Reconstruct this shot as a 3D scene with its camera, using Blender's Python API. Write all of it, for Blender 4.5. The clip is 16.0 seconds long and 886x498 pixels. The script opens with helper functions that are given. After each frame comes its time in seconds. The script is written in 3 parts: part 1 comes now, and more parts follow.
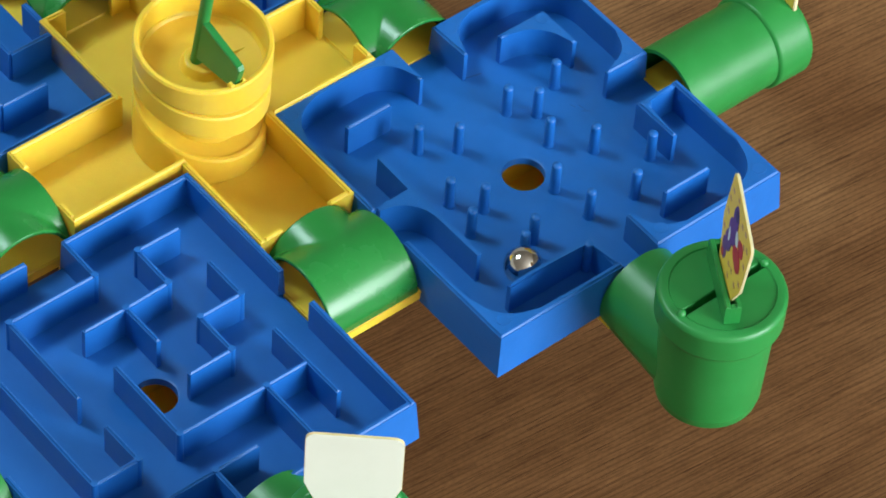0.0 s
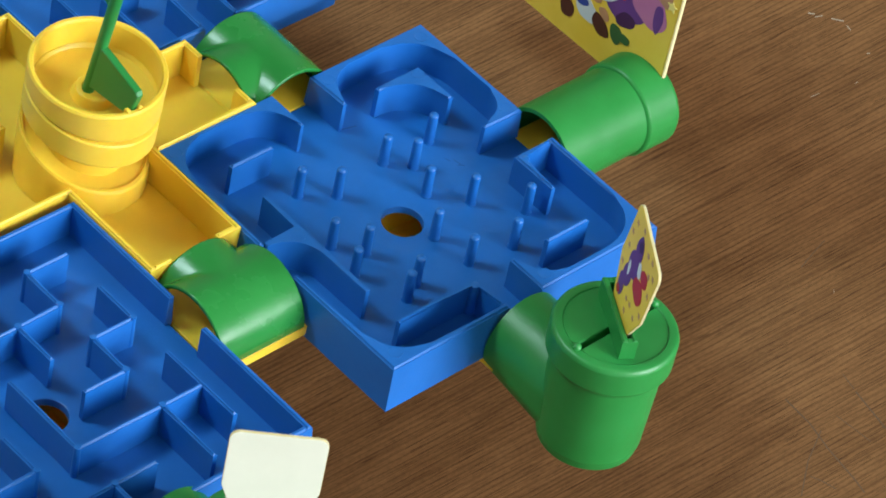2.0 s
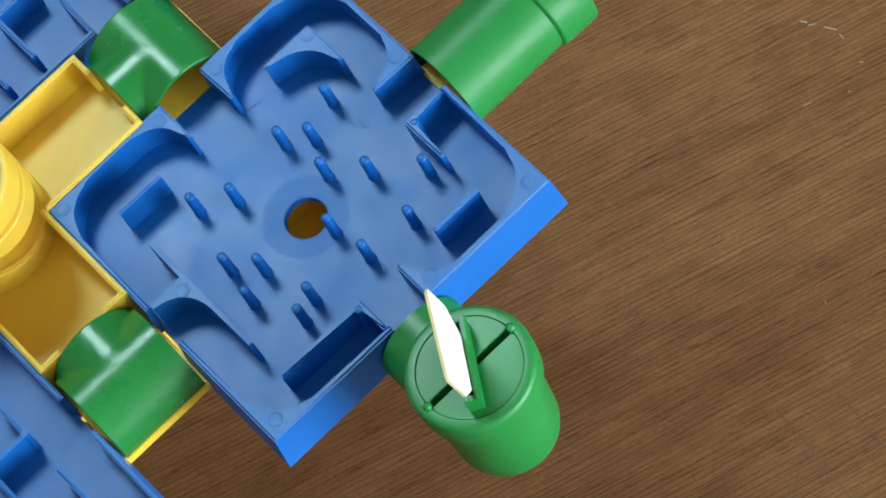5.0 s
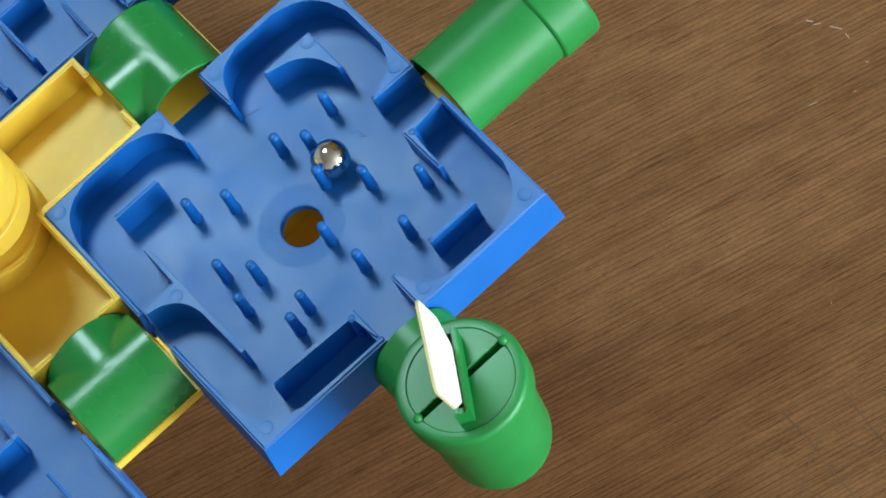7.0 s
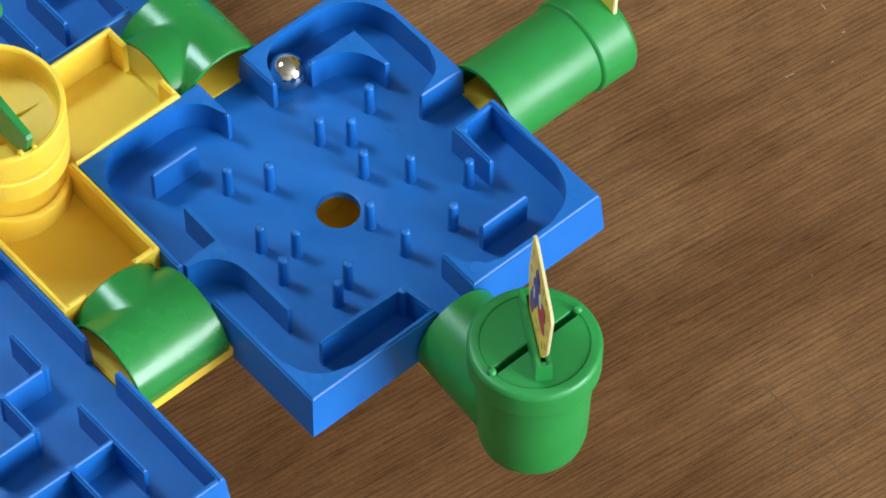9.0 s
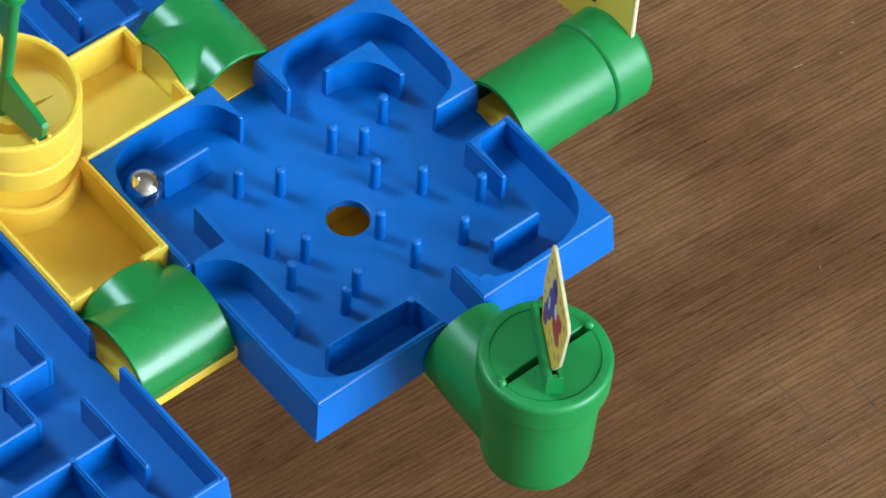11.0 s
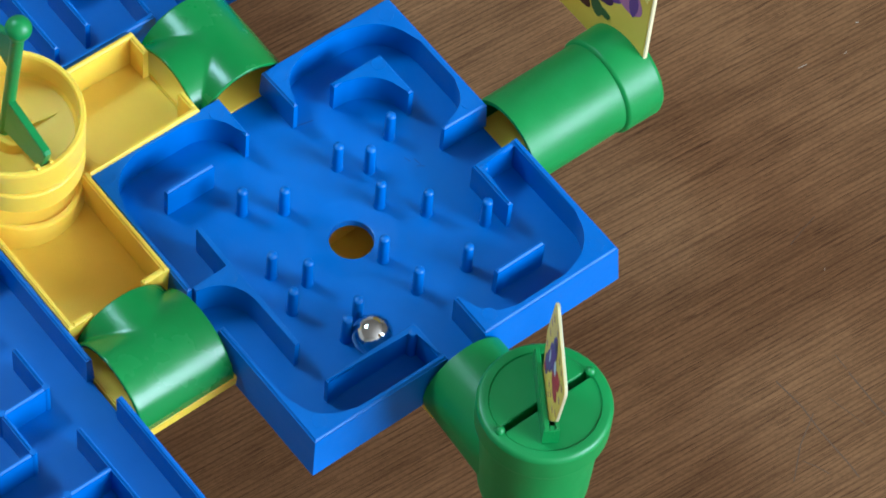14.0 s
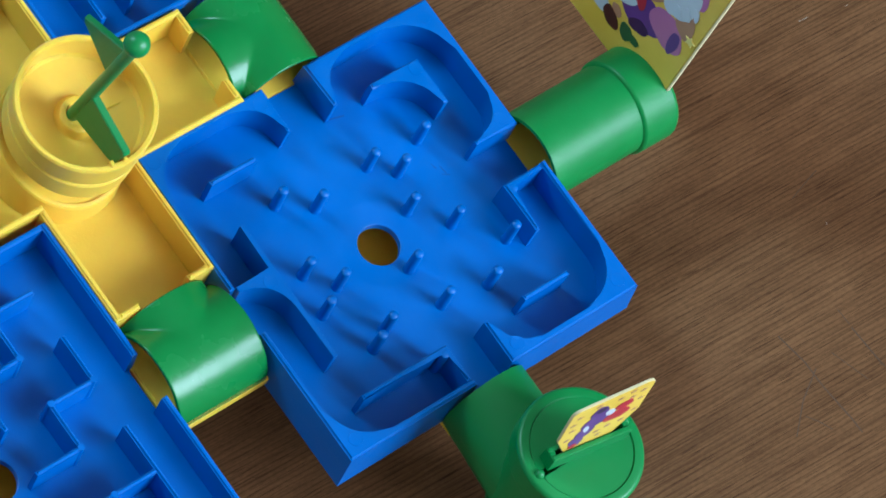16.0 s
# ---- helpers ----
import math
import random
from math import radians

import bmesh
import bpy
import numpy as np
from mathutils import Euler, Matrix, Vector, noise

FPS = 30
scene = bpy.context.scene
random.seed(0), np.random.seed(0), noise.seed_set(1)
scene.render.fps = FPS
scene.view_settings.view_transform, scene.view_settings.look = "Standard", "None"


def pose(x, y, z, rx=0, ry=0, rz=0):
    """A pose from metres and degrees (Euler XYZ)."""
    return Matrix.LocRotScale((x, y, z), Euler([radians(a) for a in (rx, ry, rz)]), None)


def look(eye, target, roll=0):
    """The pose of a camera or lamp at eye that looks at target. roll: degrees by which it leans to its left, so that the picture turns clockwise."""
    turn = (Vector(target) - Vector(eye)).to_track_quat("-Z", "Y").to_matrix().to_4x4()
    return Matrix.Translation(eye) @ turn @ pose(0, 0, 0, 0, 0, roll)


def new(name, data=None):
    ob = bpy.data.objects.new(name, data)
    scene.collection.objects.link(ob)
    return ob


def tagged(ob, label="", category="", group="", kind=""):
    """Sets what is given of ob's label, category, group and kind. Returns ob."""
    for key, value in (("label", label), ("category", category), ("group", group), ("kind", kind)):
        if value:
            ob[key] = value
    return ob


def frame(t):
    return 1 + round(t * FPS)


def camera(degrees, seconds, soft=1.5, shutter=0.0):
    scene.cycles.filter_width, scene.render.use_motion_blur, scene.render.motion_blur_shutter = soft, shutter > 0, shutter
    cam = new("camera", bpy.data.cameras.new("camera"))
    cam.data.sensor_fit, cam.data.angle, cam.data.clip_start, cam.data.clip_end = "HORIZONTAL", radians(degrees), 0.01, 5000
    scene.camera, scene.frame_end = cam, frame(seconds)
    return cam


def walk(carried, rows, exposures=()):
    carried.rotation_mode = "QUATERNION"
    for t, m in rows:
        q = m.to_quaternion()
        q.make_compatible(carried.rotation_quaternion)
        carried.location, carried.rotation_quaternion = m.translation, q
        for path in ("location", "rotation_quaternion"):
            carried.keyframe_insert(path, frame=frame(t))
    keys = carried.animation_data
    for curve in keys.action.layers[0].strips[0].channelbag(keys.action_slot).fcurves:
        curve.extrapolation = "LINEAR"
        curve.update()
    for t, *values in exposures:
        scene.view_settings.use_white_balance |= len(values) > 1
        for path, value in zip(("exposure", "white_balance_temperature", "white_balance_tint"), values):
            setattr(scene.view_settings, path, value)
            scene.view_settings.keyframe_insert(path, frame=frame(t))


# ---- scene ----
MM = 0.001

# ---- camera and its path ----
cam = camera(13.2, 16.0, soft=1.7, shutter=0.3)
PATH = [
    (0, 0.1384, -0.7796, 1.1346, 34.891, 0.489, 3.244),
    (0.5, 0.1384, -0.7790, 1.1338, 35.157, 0.381, 2.520),
    (1, 0.1384, -0.7784, 1.1328, 35.227, 0.125, 1.834),
    (1.5, 0.1384, -0.7776, 1.1318, 35.182, 0.039, 0.840),
    (2, 0.1384, -0.7768, 1.1307, 35.205, -0.058, 0.847),
    (2.5, 0.1384, -0.7760, 1.1295, 35.218, 0.007, 0.492),
    (3, 0.1384, -0.7751, 1.1282, 35.205, -0.146, 0.655),
    (3.5, 0.1384, -0.7741, 1.1268, 35.205, -0.228, 0.751),
    (4, 0.1384, -0.7731, 1.1254, 35.254, -0.323, 0.881),
    (4.5, 0.1384, -0.7721, 1.1239, 35.322, -0.359, 0.977),
    (7, 0.1384, -0.7664, 1.1157, 35.340, -0.310, 1.017),
    (7.5, 0.1384, -0.7651, 1.1140, 35.321, -0.261, 0.909),
    (8, 0.1384, -0.7639, 1.1122, 35.129, 0.063, 0.124),
    (8.5, 0.1384, -0.7627, 1.1105, 34.997, -0.075, 0.086),
    (9, 0.1384, -0.7614, 1.1087, 35.025, -0.000, 0.000),
    (9.5, 0.1384, -0.7602, 1.1069, 34.933, -0.121, 0.201),
    (9.7, 0.1384, -0.7597, 1.1062, 34.882, -0.104, 0.213),
    (11.8, 0.1384, -0.7544, 1.0987, 34.903, 0.070, 0.039),
    (12, 0.1384, -0.7539, 1.0980, 34.903, 0.070, 0.039),
    (12.5, 0.1384, -0.7527, 1.0963, 34.900, 0.025, 0.131),
    (13, 0.1384, -0.7515, 1.0946, 34.909, -0.001, 0.177),
    (13.5, 0.1384, -0.7504, 1.0929, 34.922, 0.097, 0.039),
    (14, 0.1384, -0.7492, 1.0913, 34.924, 0.053, 0.106),
    (14.5, 0.1384, -0.7481, 1.0897, 34.749, 0.110, 0.002),
    (15, 0.1384, -0.7471, 1.0882, 34.305, 0.114, -0.046),
    (15.5, 0.1384, -0.7460, 1.0867, 34.197, 0.167, -0.084),
    (16, 0.1384, -0.7450, 1.0853, 34.271, 0.250, -0.183),
]
# the clip's own camera cools and darkens its picture in the second half
LOOK = [(0, 0.02, 6280, 6), (3.4, 0.02, 6280, 5.5), (3.8, 0.05, 6050, 4.5), (4.5, 0.03, 5950, 4), (7.0, 0.0, 5950, 4), (8.0, 0.13, 6100, 5.5), (9.7, 0.14, 6100, 5.5), (11.8, 0.06, 5220, 6), (14.5, 0.02, 5200, 6.5), (15.0, -0.12, 5120, 7), (16.0, -0.24, 5120, 7)]
walk(cam, [(t, pose(*row)) for t, *row in PATH], LOOK)

# ---- world and light ----
world = bpy.data.worlds.new("daylight")
scene.world = world
world.use_nodes = True
sky = world.node_tree.nodes.new("ShaderNodeTexSky")
sky.sky_type, sky.sun_disc = "NISHITA", False
sky.sun_elevation, sky.sun_rotation = radians(40), radians(200)
world.node_tree.links.new(sky.outputs["Color"], world.node_tree.nodes["Background"].inputs["Color"])
world.node_tree.nodes["Background"].inputs["Strength"].default_value = 0.1


def area(name, m, sx, sy, watts, colour):
    d = bpy.data.lights.new(name, "AREA")
    d.shape, d.size, d.size_y, d.energy, d.color = "RECTANGLE", sx, sy, watts, colour
    ob = new(name, d)
    ob.matrix_world = m
    return ob


area("window_daylight", look((2.57, -1.4, 0.9), (0.0, -1.0, 0.5)), 1.5, 1.35, 160, (0.93, 0.985, 1.0))
area("ceiling_light_glow", look((-0.85, 0.45, 1.69), (-0.85, 0.451, 0.0)), 0.5, 0.5, 21, (0.76, 1.0, 1.0))


# ---- materials ----
def shader(name):
    m = bpy.data.materials.new(name)
    m.use_nodes = True
    nt = m.node_tree
    return m, nt, nt.nodes["Principled BSDF"]


def node(nt, kind, **sets):
    n = nt.nodes.new(kind)
    for k, v in sets.items():
        n.inputs[k.replace("_", " ")].default_value = v
    return n


def coords(nt, scale, turn=0.0):
    tc = nt.nodes.new("ShaderNodeTexCoord")
    aim = nt.nodes.new("ShaderNodeMapping")
    aim.inputs["Rotation"].default_value = (0, 0, radians(-turn))
    nt.links.new(tc.outputs["Object"], aim.inputs["Vector"])
    mp = nt.nodes.new("ShaderNodeMapping")
    mp.inputs["Scale"].default_value = scale
    nt.links.new(aim.outputs["Vector"], mp.inputs["Vector"])
    return mp.outputs["Vector"]


def ramp(nt, fac, a, b, lo=0.35, hi=0.65):
    r = nt.nodes.new("ShaderNodeValToRGB")
    r.color_ramp.elements[0].position, r.color_ramp.elements[0].color = lo, (*a, 1)
    r.color_ramp.elements[1].position, r.color_ramp.elements[1].color = hi, (*b, 1)
    nt.links.new(fac, r.inputs["Fac"])
    return r.outputs["Color"]


def plastic(name, a, b, rough=0.38, bump=0.12, grain=2600.0, spec=0.5):
    """Moulded plastic: slight flow marks, fine spark-eroded grain, small scuffs."""
    m, nt, p = shader(name)
    v = coords(nt, (1, 1, 1))
    flow = node(nt, "ShaderNodeTexNoise", Scale=38.0, Detail=4.0, Roughness=0.6)
    fine = node(nt, "ShaderNodeTexNoise", Scale=grain, Detail=2.0)
    for n in (flow, fine):
        nt.links.new(v, n.inputs["Vector"])
    nt.links.new(ramp(nt, flow.outputs["Fac"], a, b), p.inputs["Base Color"])
    rr = node(nt, "ShaderNodeMapRange", From_Min=0.3, From_Max=0.7, To_Min=rough - 0.05, To_Max=rough + 0.07)
    nt.links.new(flow.outputs["Fac"], rr.inputs["Value"])
    nt.links.new(rr.outputs["Result"], p.inputs["Roughness"])
    bp = node(nt, "ShaderNodeBump", Strength=bump, Distance=0.0002)
    nt.links.new(fine.outputs["Fac"], bp.inputs["Height"])
    sink = node(nt, "ShaderNodeTexNoise", Scale=95.0, Detail=2.0)
    nt.links.new(v, sink.inputs["Vector"])
    wave = node(nt, "ShaderNodeBump", Strength=0.4, Distance=0.0004)
    nt.links.new(sink.outputs["Fac"], wave.inputs["Height"])
    nt.links.new(bp.outputs["Normal"], wave.inputs["Normal"])
    nt.links.new(wave.outputs["Normal"], p.inputs["Normal"])
    p.inputs["Specular IOR Level"].default_value = spec
    return m


BLUE = plastic("blue_plastic", (0.011, 0.112, 0.42), (0.015, 0.128, 0.47), 0.40, 0.18, 1400.0, 0.38)
BLUE_WORN = plastic("worn_blue_plastic", (0.008, 0.066, 0.26), (0.010, 0.080, 0.30), 0.6, 0.3)
YELLOW = plastic("yellow_plastic", (0.78, 0.515, 0.042), (0.83, 0.560, 0.054), 0.45, 0.35, 1700.0)
# the yellow parts let some light through
soft = YELLOW.node_tree.nodes["Principled BSDF"].inputs
soft["Subsurface Weight"].default_value = 0.35
soft["Subsurface Radius"].default_value = (1.0, 0.5, 0.06)
soft["Subsurface Scale"].default_value = 0.004
GREEN = plastic("green_plastic", (0.021, 0.182, 0.034), (0.026, 0.212, 0.042), 0.24, 0.16, 900.0, 0.36)
GREEN_PIPE = plastic("green_pipe_plastic", (0.021, 0.192, 0.036), (0.026, 0.222, 0.044), 0.40, 0.25, 1300.0, 0.36)
GREEN_MATT = plastic("green_matt_plastic", (0.019, 0.198, 0.038), (0.024, 0.222, 0.046), 0.38, 0.2)
CARD_WHITE = plastic("white_card", (0.70, 0.71, 0.61), (0.74, 0.75, 0.65), 0.7, 0.1)
CARD_YELLOW = plastic("yellow_print", (0.78, 0.52, 0.05), (0.85, 0.60, 0.09), 0.45, 0.05)
CARD_EDGE = plastic("card_edge", (0.62, 0.52, 0.26), (0.70, 0.60, 0.34), 0.8, 0.2)
PURPLE = plastic("purple_print", (0.115, 0.035, 0.20), (0.15, 0.05, 0.25), 0.45, 0.05)
PURPLE_DARK = plastic("dark_purple_print", (0.045, 0.012, 0.07), (0.06, 0.016, 0.085), 0.45, 0.05)
RED = plastic("red_print", (0.42, 0.02, 0.04), (0.5, 0.03, 0.05), 0.45, 0.05)
PINK = plastic("pink_print", (0.45, 0.14, 0.32), (0.52, 0.18, 0.36), 0.45, 0.05)
PALE = plastic("pale_print", (0.55, 0.60, 0.66), (0.68, 0.72, 0.76), 0.45, 0.05)
TAN = plastic("tan_print", (0.45, 0.22, 0.12), (0.52, 0.27, 0.16), 0.45, 0.05)
GREEN_PRINT = plastic("green_print", (0.03, 0.09, 0.03), (0.04, 0.12, 0.04), 0.45, 0.05)
BLUE_PRINT = plastic("blue_print", (0.03, 0.06, 0.30), (0.04, 0.08, 0.36), 0.45, 0.05)
CARD_PALE = plastic("pale_yellow_print", (0.88, 0.72, 0.20), (0.92, 0.78, 0.28), 0.45, 0.05)
BROWN = plastic("brown_print", (0.07, 0.02, 0.016), (0.10, 0.03, 0.02), 0.45, 0.05)
WALL_PAINT = plastic("wall_paint", (0.50, 0.47, 0.43), (0.54, 0.51, 0.47), 0.8, 0.1, 300.0)
CEILING_PAINT = plastic("ceiling_boards", (0.46, 0.41, 0.36), (0.52, 0.47, 0.41), 0.8, 0.1, 300.0)
FLOOR_WOOD = plastic("floor_boards", (0.16, 0.10, 0.06), (0.2, 0.13, 0.08), 0.6, 0.1, 300.0)
FRAME_WHITE = plastic("window_paint", (0.75, 0.75, 0.73), (0.8, 0.8, 0.78), 0.5, 0.1, 300.0)


def steel():
    m, nt, p = shader("polished_steel")
    p.inputs["Base Color"].default_value = (0.62, 0.60, 0.57, 1)
    p.inputs["Metallic"].default_value = 1.0
    n = node(nt, "ShaderNodeTexNoise", Scale=900.0, Detail=3.0)
    nt.links.new(coords(nt, (1, 1, 1)), n.inputs["Vector"])
    r = node(nt, "ShaderNodeMapRange", From_Min=0.3, From_Max=0.7, To_Min=0.06, To_Max=0.14)
    nt.links.new(n.outputs["Fac"], r.inputs["Value"])
    nt.links.new(r.outputs["Result"], p.inputs["Roughness"])
    return m


def mixed(nt, a, b, fac):
    mx = nt.nodes.new("ShaderNodeMixRGB")
    mx.blend_type = "MULTIPLY"
    mx.inputs["Fac"].default_value = fac
    nt.links.new(a, mx.inputs["Color1"])
    nt.links.new(b, mx.inputs["Color2"])
    return mx.outputs["Color"]


def wood_table():
    """Dark veneer: broad tone bands, fine continuous lines along the grain (local x) and short thin pores."""
    m, nt, p = shader("dark_wood_veneer")

    def grain(along, across, detail, rough=0.5):
        n = node(nt, "ShaderNodeTexNoise", Scale=1.0, Detail=detail, Roughness=rough)
        nt.links.new(coords(nt, (along, across, 1), 4), n.inputs["Vector"])
        return n.outputs["Fac"]

    bands, medium, lines, pores = grain(5, 26, 3.0), grain(26, 300, 4.0, 0.6), grain(13, 1000, 3.0, 0.65), grain(70, 1900, 1.0)
    rays = node(nt, "ShaderNodeTexWave", Scale=1.0, Distortion=3.6, Detail=3.0, Detail_Scale=1.6)
    rays.bands_direction = "Y"
    nt.links.new(coords(nt, (14, 150, 1), 4), rays.inputs["Vector"])
    lined = rays.outputs["Fac"]
    speck = node(nt, "ShaderNodeTexNoise", Scale=900.0, Detail=2.0)
    nt.links.new(coords(nt, (0.6, 1, 1), 4), speck.inputs["Vector"])
    col = ramp(nt, bands, (0.205, 0.096, 0.036), (0.270, 0.132, 0.053), 0.32, 0.68)
    blots = grain(38, 90, 5.0, 0.7)
    for fac, lo, f0, f1 in ((blots, (0.78, 0.75, 0.72), 0.34, 0.58), (medium, (0.86, 0.85, 0.84), 0.36, 0.62), (lined, (0.74, 0.70, 0.67), 0.02, 0.35), (lines, (0.75, 0.72, 0.69), 0.36, 0.54), (pores, (0.52, 0.48, 0.45), 0.30, 0.40), (speck.outputs["Fac"], (0.82, 0.81, 0.80), 0.32, 0.62)):
        col = mixed(nt, col, ramp(nt, fac, lo, (1.0, 1.0, 1.0), f0, f1), 1.0)
    nt.links.new(col, p.inputs["Base Color"])
    p.inputs["Roughness"].default_value = 0.55
    p.inputs["Specular IOR Level"].default_value = 0.2
    bp = node(nt, "ShaderNodeBump", Strength=0.2, Distance=0.0002)
    nt.links.new(lines, bp.inputs["Height"])
    nt.links.new(bp.outputs["Normal"], p.inputs["Normal"])
    return m


STEEL = steel()
WOOD = wood_table()
SCRATCH_PALE = plastic("pale_scuff", (0.30, 0.25, 0.20), (0.38, 0.32, 0.26), 0.7, 0.1)
SCRATCH_DARK = plastic("dark_scratch", (0.095, 0.049, 0.023), (0.115, 0.060, 0.029), 0.7, 0.1)


# ---- mesh helpers ----
def finish(bm, name, mat, parent=None, label="", angle=42):
    bmesh.ops.recalc_face_normals(bm, faces=bm.faces)
    me = bpy.data.meshes.new(name)
    bm.to_mesh(me)
    bm.free()
    for f in me.polygons:
        f.use_smooth = True
    me.set_sharp_from_angle(angle=radians(angle))
    me.materials.append(mat)
    ob = new(name, me)
    wn = ob.modifiers.new("even_shading", "WEIGHTED_NORMAL")
    wn.keep_sharp = True
    if parent:
        ob.parent = parent
    if label:
        tagged(ob, label)
    return ob


def part(name, bm, mat, parent, label="", angle=42):
    return finish(bm, name, mat, parent, label, angle)


def prism(bm, pts, z0, z1, bevel=0.75):
    """An upright solid over the plan outline pts (millimetres), its upper edges rounded."""
    lo = [bm.verts.new((x * MM, y * MM, z0 * MM)) for x, y in pts]
    hi = [bm.verts.new((x * MM, y * MM, z1 * MM)) for x, y in pts]
    n = len(pts)
    top = bm.faces.new(hi)
    bm.faces.new(lo[::-1])
    for i in range(n):
        bm.faces.new((lo[i], lo[(i + 1) % n], hi[(i + 1) % n], hi[i]))
    if bevel:
        bmesh.ops.bevel(bm, geom=list(top.edges), offset=bevel * MM, segments=3, affect="EDGES", clamp_overlap=True)
    return bm


def bar(bm, p, q, thick, z0, z1, bevel=0.7):
    """A thin upright wall from p to q."""
    (x0, y0), (x1, y1) = p, q
    d = math.hypot(x1 - x0, y1 - y0)
    nx, ny = -(y1 - y0) / d * thick / 2, (x1 - x0) / d * thick / 2
    return prism(bm, [(x0 - nx, y0 - ny), (x1 - nx, y1 - ny), (x1 + nx, y1 + ny), (x0 + nx, y0 + ny)], z0, z1, bevel)


def box(bm, x0, x1, y0, y1, z0, z1, bevel=0.3):
    return prism(bm, [(x0, y0), (x1, y0), (x1, y1), (x0, y1)], z0, z1, bevel)


def lathe(bm, rows, centre=(0, 0), seg=64, warp=None):
    """A turned body: rows of radius and height, with holding rings beside the ends of long spans; warp(x, y, row) lifts a ring unevenly."""
    steps = []
    for k, (p, q) in enumerate(zip(rows, rows[1:])):
        steps.append((k, 0.0))
        d = math.dist(p, q)
        if d > 2.5:
            steps += [(k, 0.35 / d), (k, 1 - 0.35 / d)]
    steps.append((len(rows) - 1, 0.0))
    rings = []
    for k, f in steps:
        (r0, z0), (r1, z1) = rows[k], rows[min(k + 1, len(rows) - 1)]
        r, z = r0 + (r1 - r0) * f, z0 + (z1 - z0) * f
        ring = []
        for i in range(seg):
            a = 2 * math.pi * i / seg
            x, y = r * math.cos(a), r * math.sin(a)
            lift = ((1 - f) * warp(x, y, k) + f * warp(x, y, k + 1)) if warp else 0
            ring.append(bm.verts.new(((centre[0] + x) * MM, (centre[1] + y) * MM, (z + lift) * MM)))
        rings.append(ring)
    for a, b in zip(rings, rings[1:]):
        for i in range(seg):
            bm.faces.new((a[i], a[(i + 1) % seg], b[(i + 1) % seg], b[i]))
    if rows[0] == rows[-1]:
        bmesh.ops.remove_doubles(bm, verts=rings[0] + rings[-1], dist=1e-7)
    else:
        for ring, r in ((rings[0], rows[0][0]), (rings[-1], rows[-1][0])):
            if r > 0:
                bm.faces.new(ring)
            else:
                bmesh.ops.remove_doubles(bm, verts=ring, dist=1e-7)
    return bm


def move(bm, m):
    bmesh.ops.transform(bm, matrix=m, verts=bm.verts)
    return bm


def rounded(path, seg=8):
    """Plan points of a path of (x, y, radius): each corner with a radius is rounded."""
    out = []
    for i, (x, y, r) in enumerate(path):
        if not r:
            out.append((x, y))
            continue
        p, a, b = Vector((x, y)), Vector(path[i - 1][:2]), Vector(path[(i + 1) % len(path)][:2])
        u, v = (a - p).normalized(), (b - p).normalized()
        c = p + (u + v) * r
        s, e = p + u * r, p + v * r
        a0, a1 = math.atan2(s.y - c.y, s.x - c.x), math.atan2(e.y - c.y, e.x - c.x)
        d = (a1 - a0 + math.pi) % (2 * math.pi) - math.pi
        out += [(c.x + r * math.cos(a0 + d * k / seg), c.y + r * math.sin(a0 + d * k / seg)) for k in range(seg + 1)]
    return out


def plate(bm, x0, x1, y0, y1, z0, z1, hole, r, dish=0.0, seg=64):
    """A tray floor with a round hole; the floor dips towards the hole."""
    hx, hy = hole

    def edge(a):
        c, s = math.cos(a), math.sin(a)
        t = min(((x1 - hx) / c if c > 1e-9 else (x0 - hx) / c if c < -1e-9 else 1e9), ((y1 - hy) / s if s > 1e-9 else (y0 - hy) / s if s < -1e-9 else 1e9))
        return hx + c * t, hy + s * t

    angles = sorted([2 * math.pi * i / seg for i in range(seg)] + [math.atan2(y - hy, x - hx) % (2 * math.pi) for x in (x0, x1) for y in (y0, y1)])
    rings = []
    for rad, z in ((r, z0), (r, z1 - dish), (r + 0.5, z1 - dish + 0.3), (r + 7, z1 - 0.25), (r + 8.5, z1)):
        rings.append([bm.verts.new(((hx + rad * math.cos(a)) * MM, (hy + rad * math.sin(a)) * MM, z * MM)) for a in angles])
    for z in (z1, z0):
        rings.append([bm.verts.new((edge(a)[0] * MM, edge(a)[1] * MM, z * MM)) for a in angles])
    rings.append(rings[0])
    n = len(angles)
    for a, b in zip(rings, rings[1:]):
        for i in range(n):
            bm.faces.new((a[i], a[(i + 1) % n], b[(i + 1) % n], b[i]))
    return bm


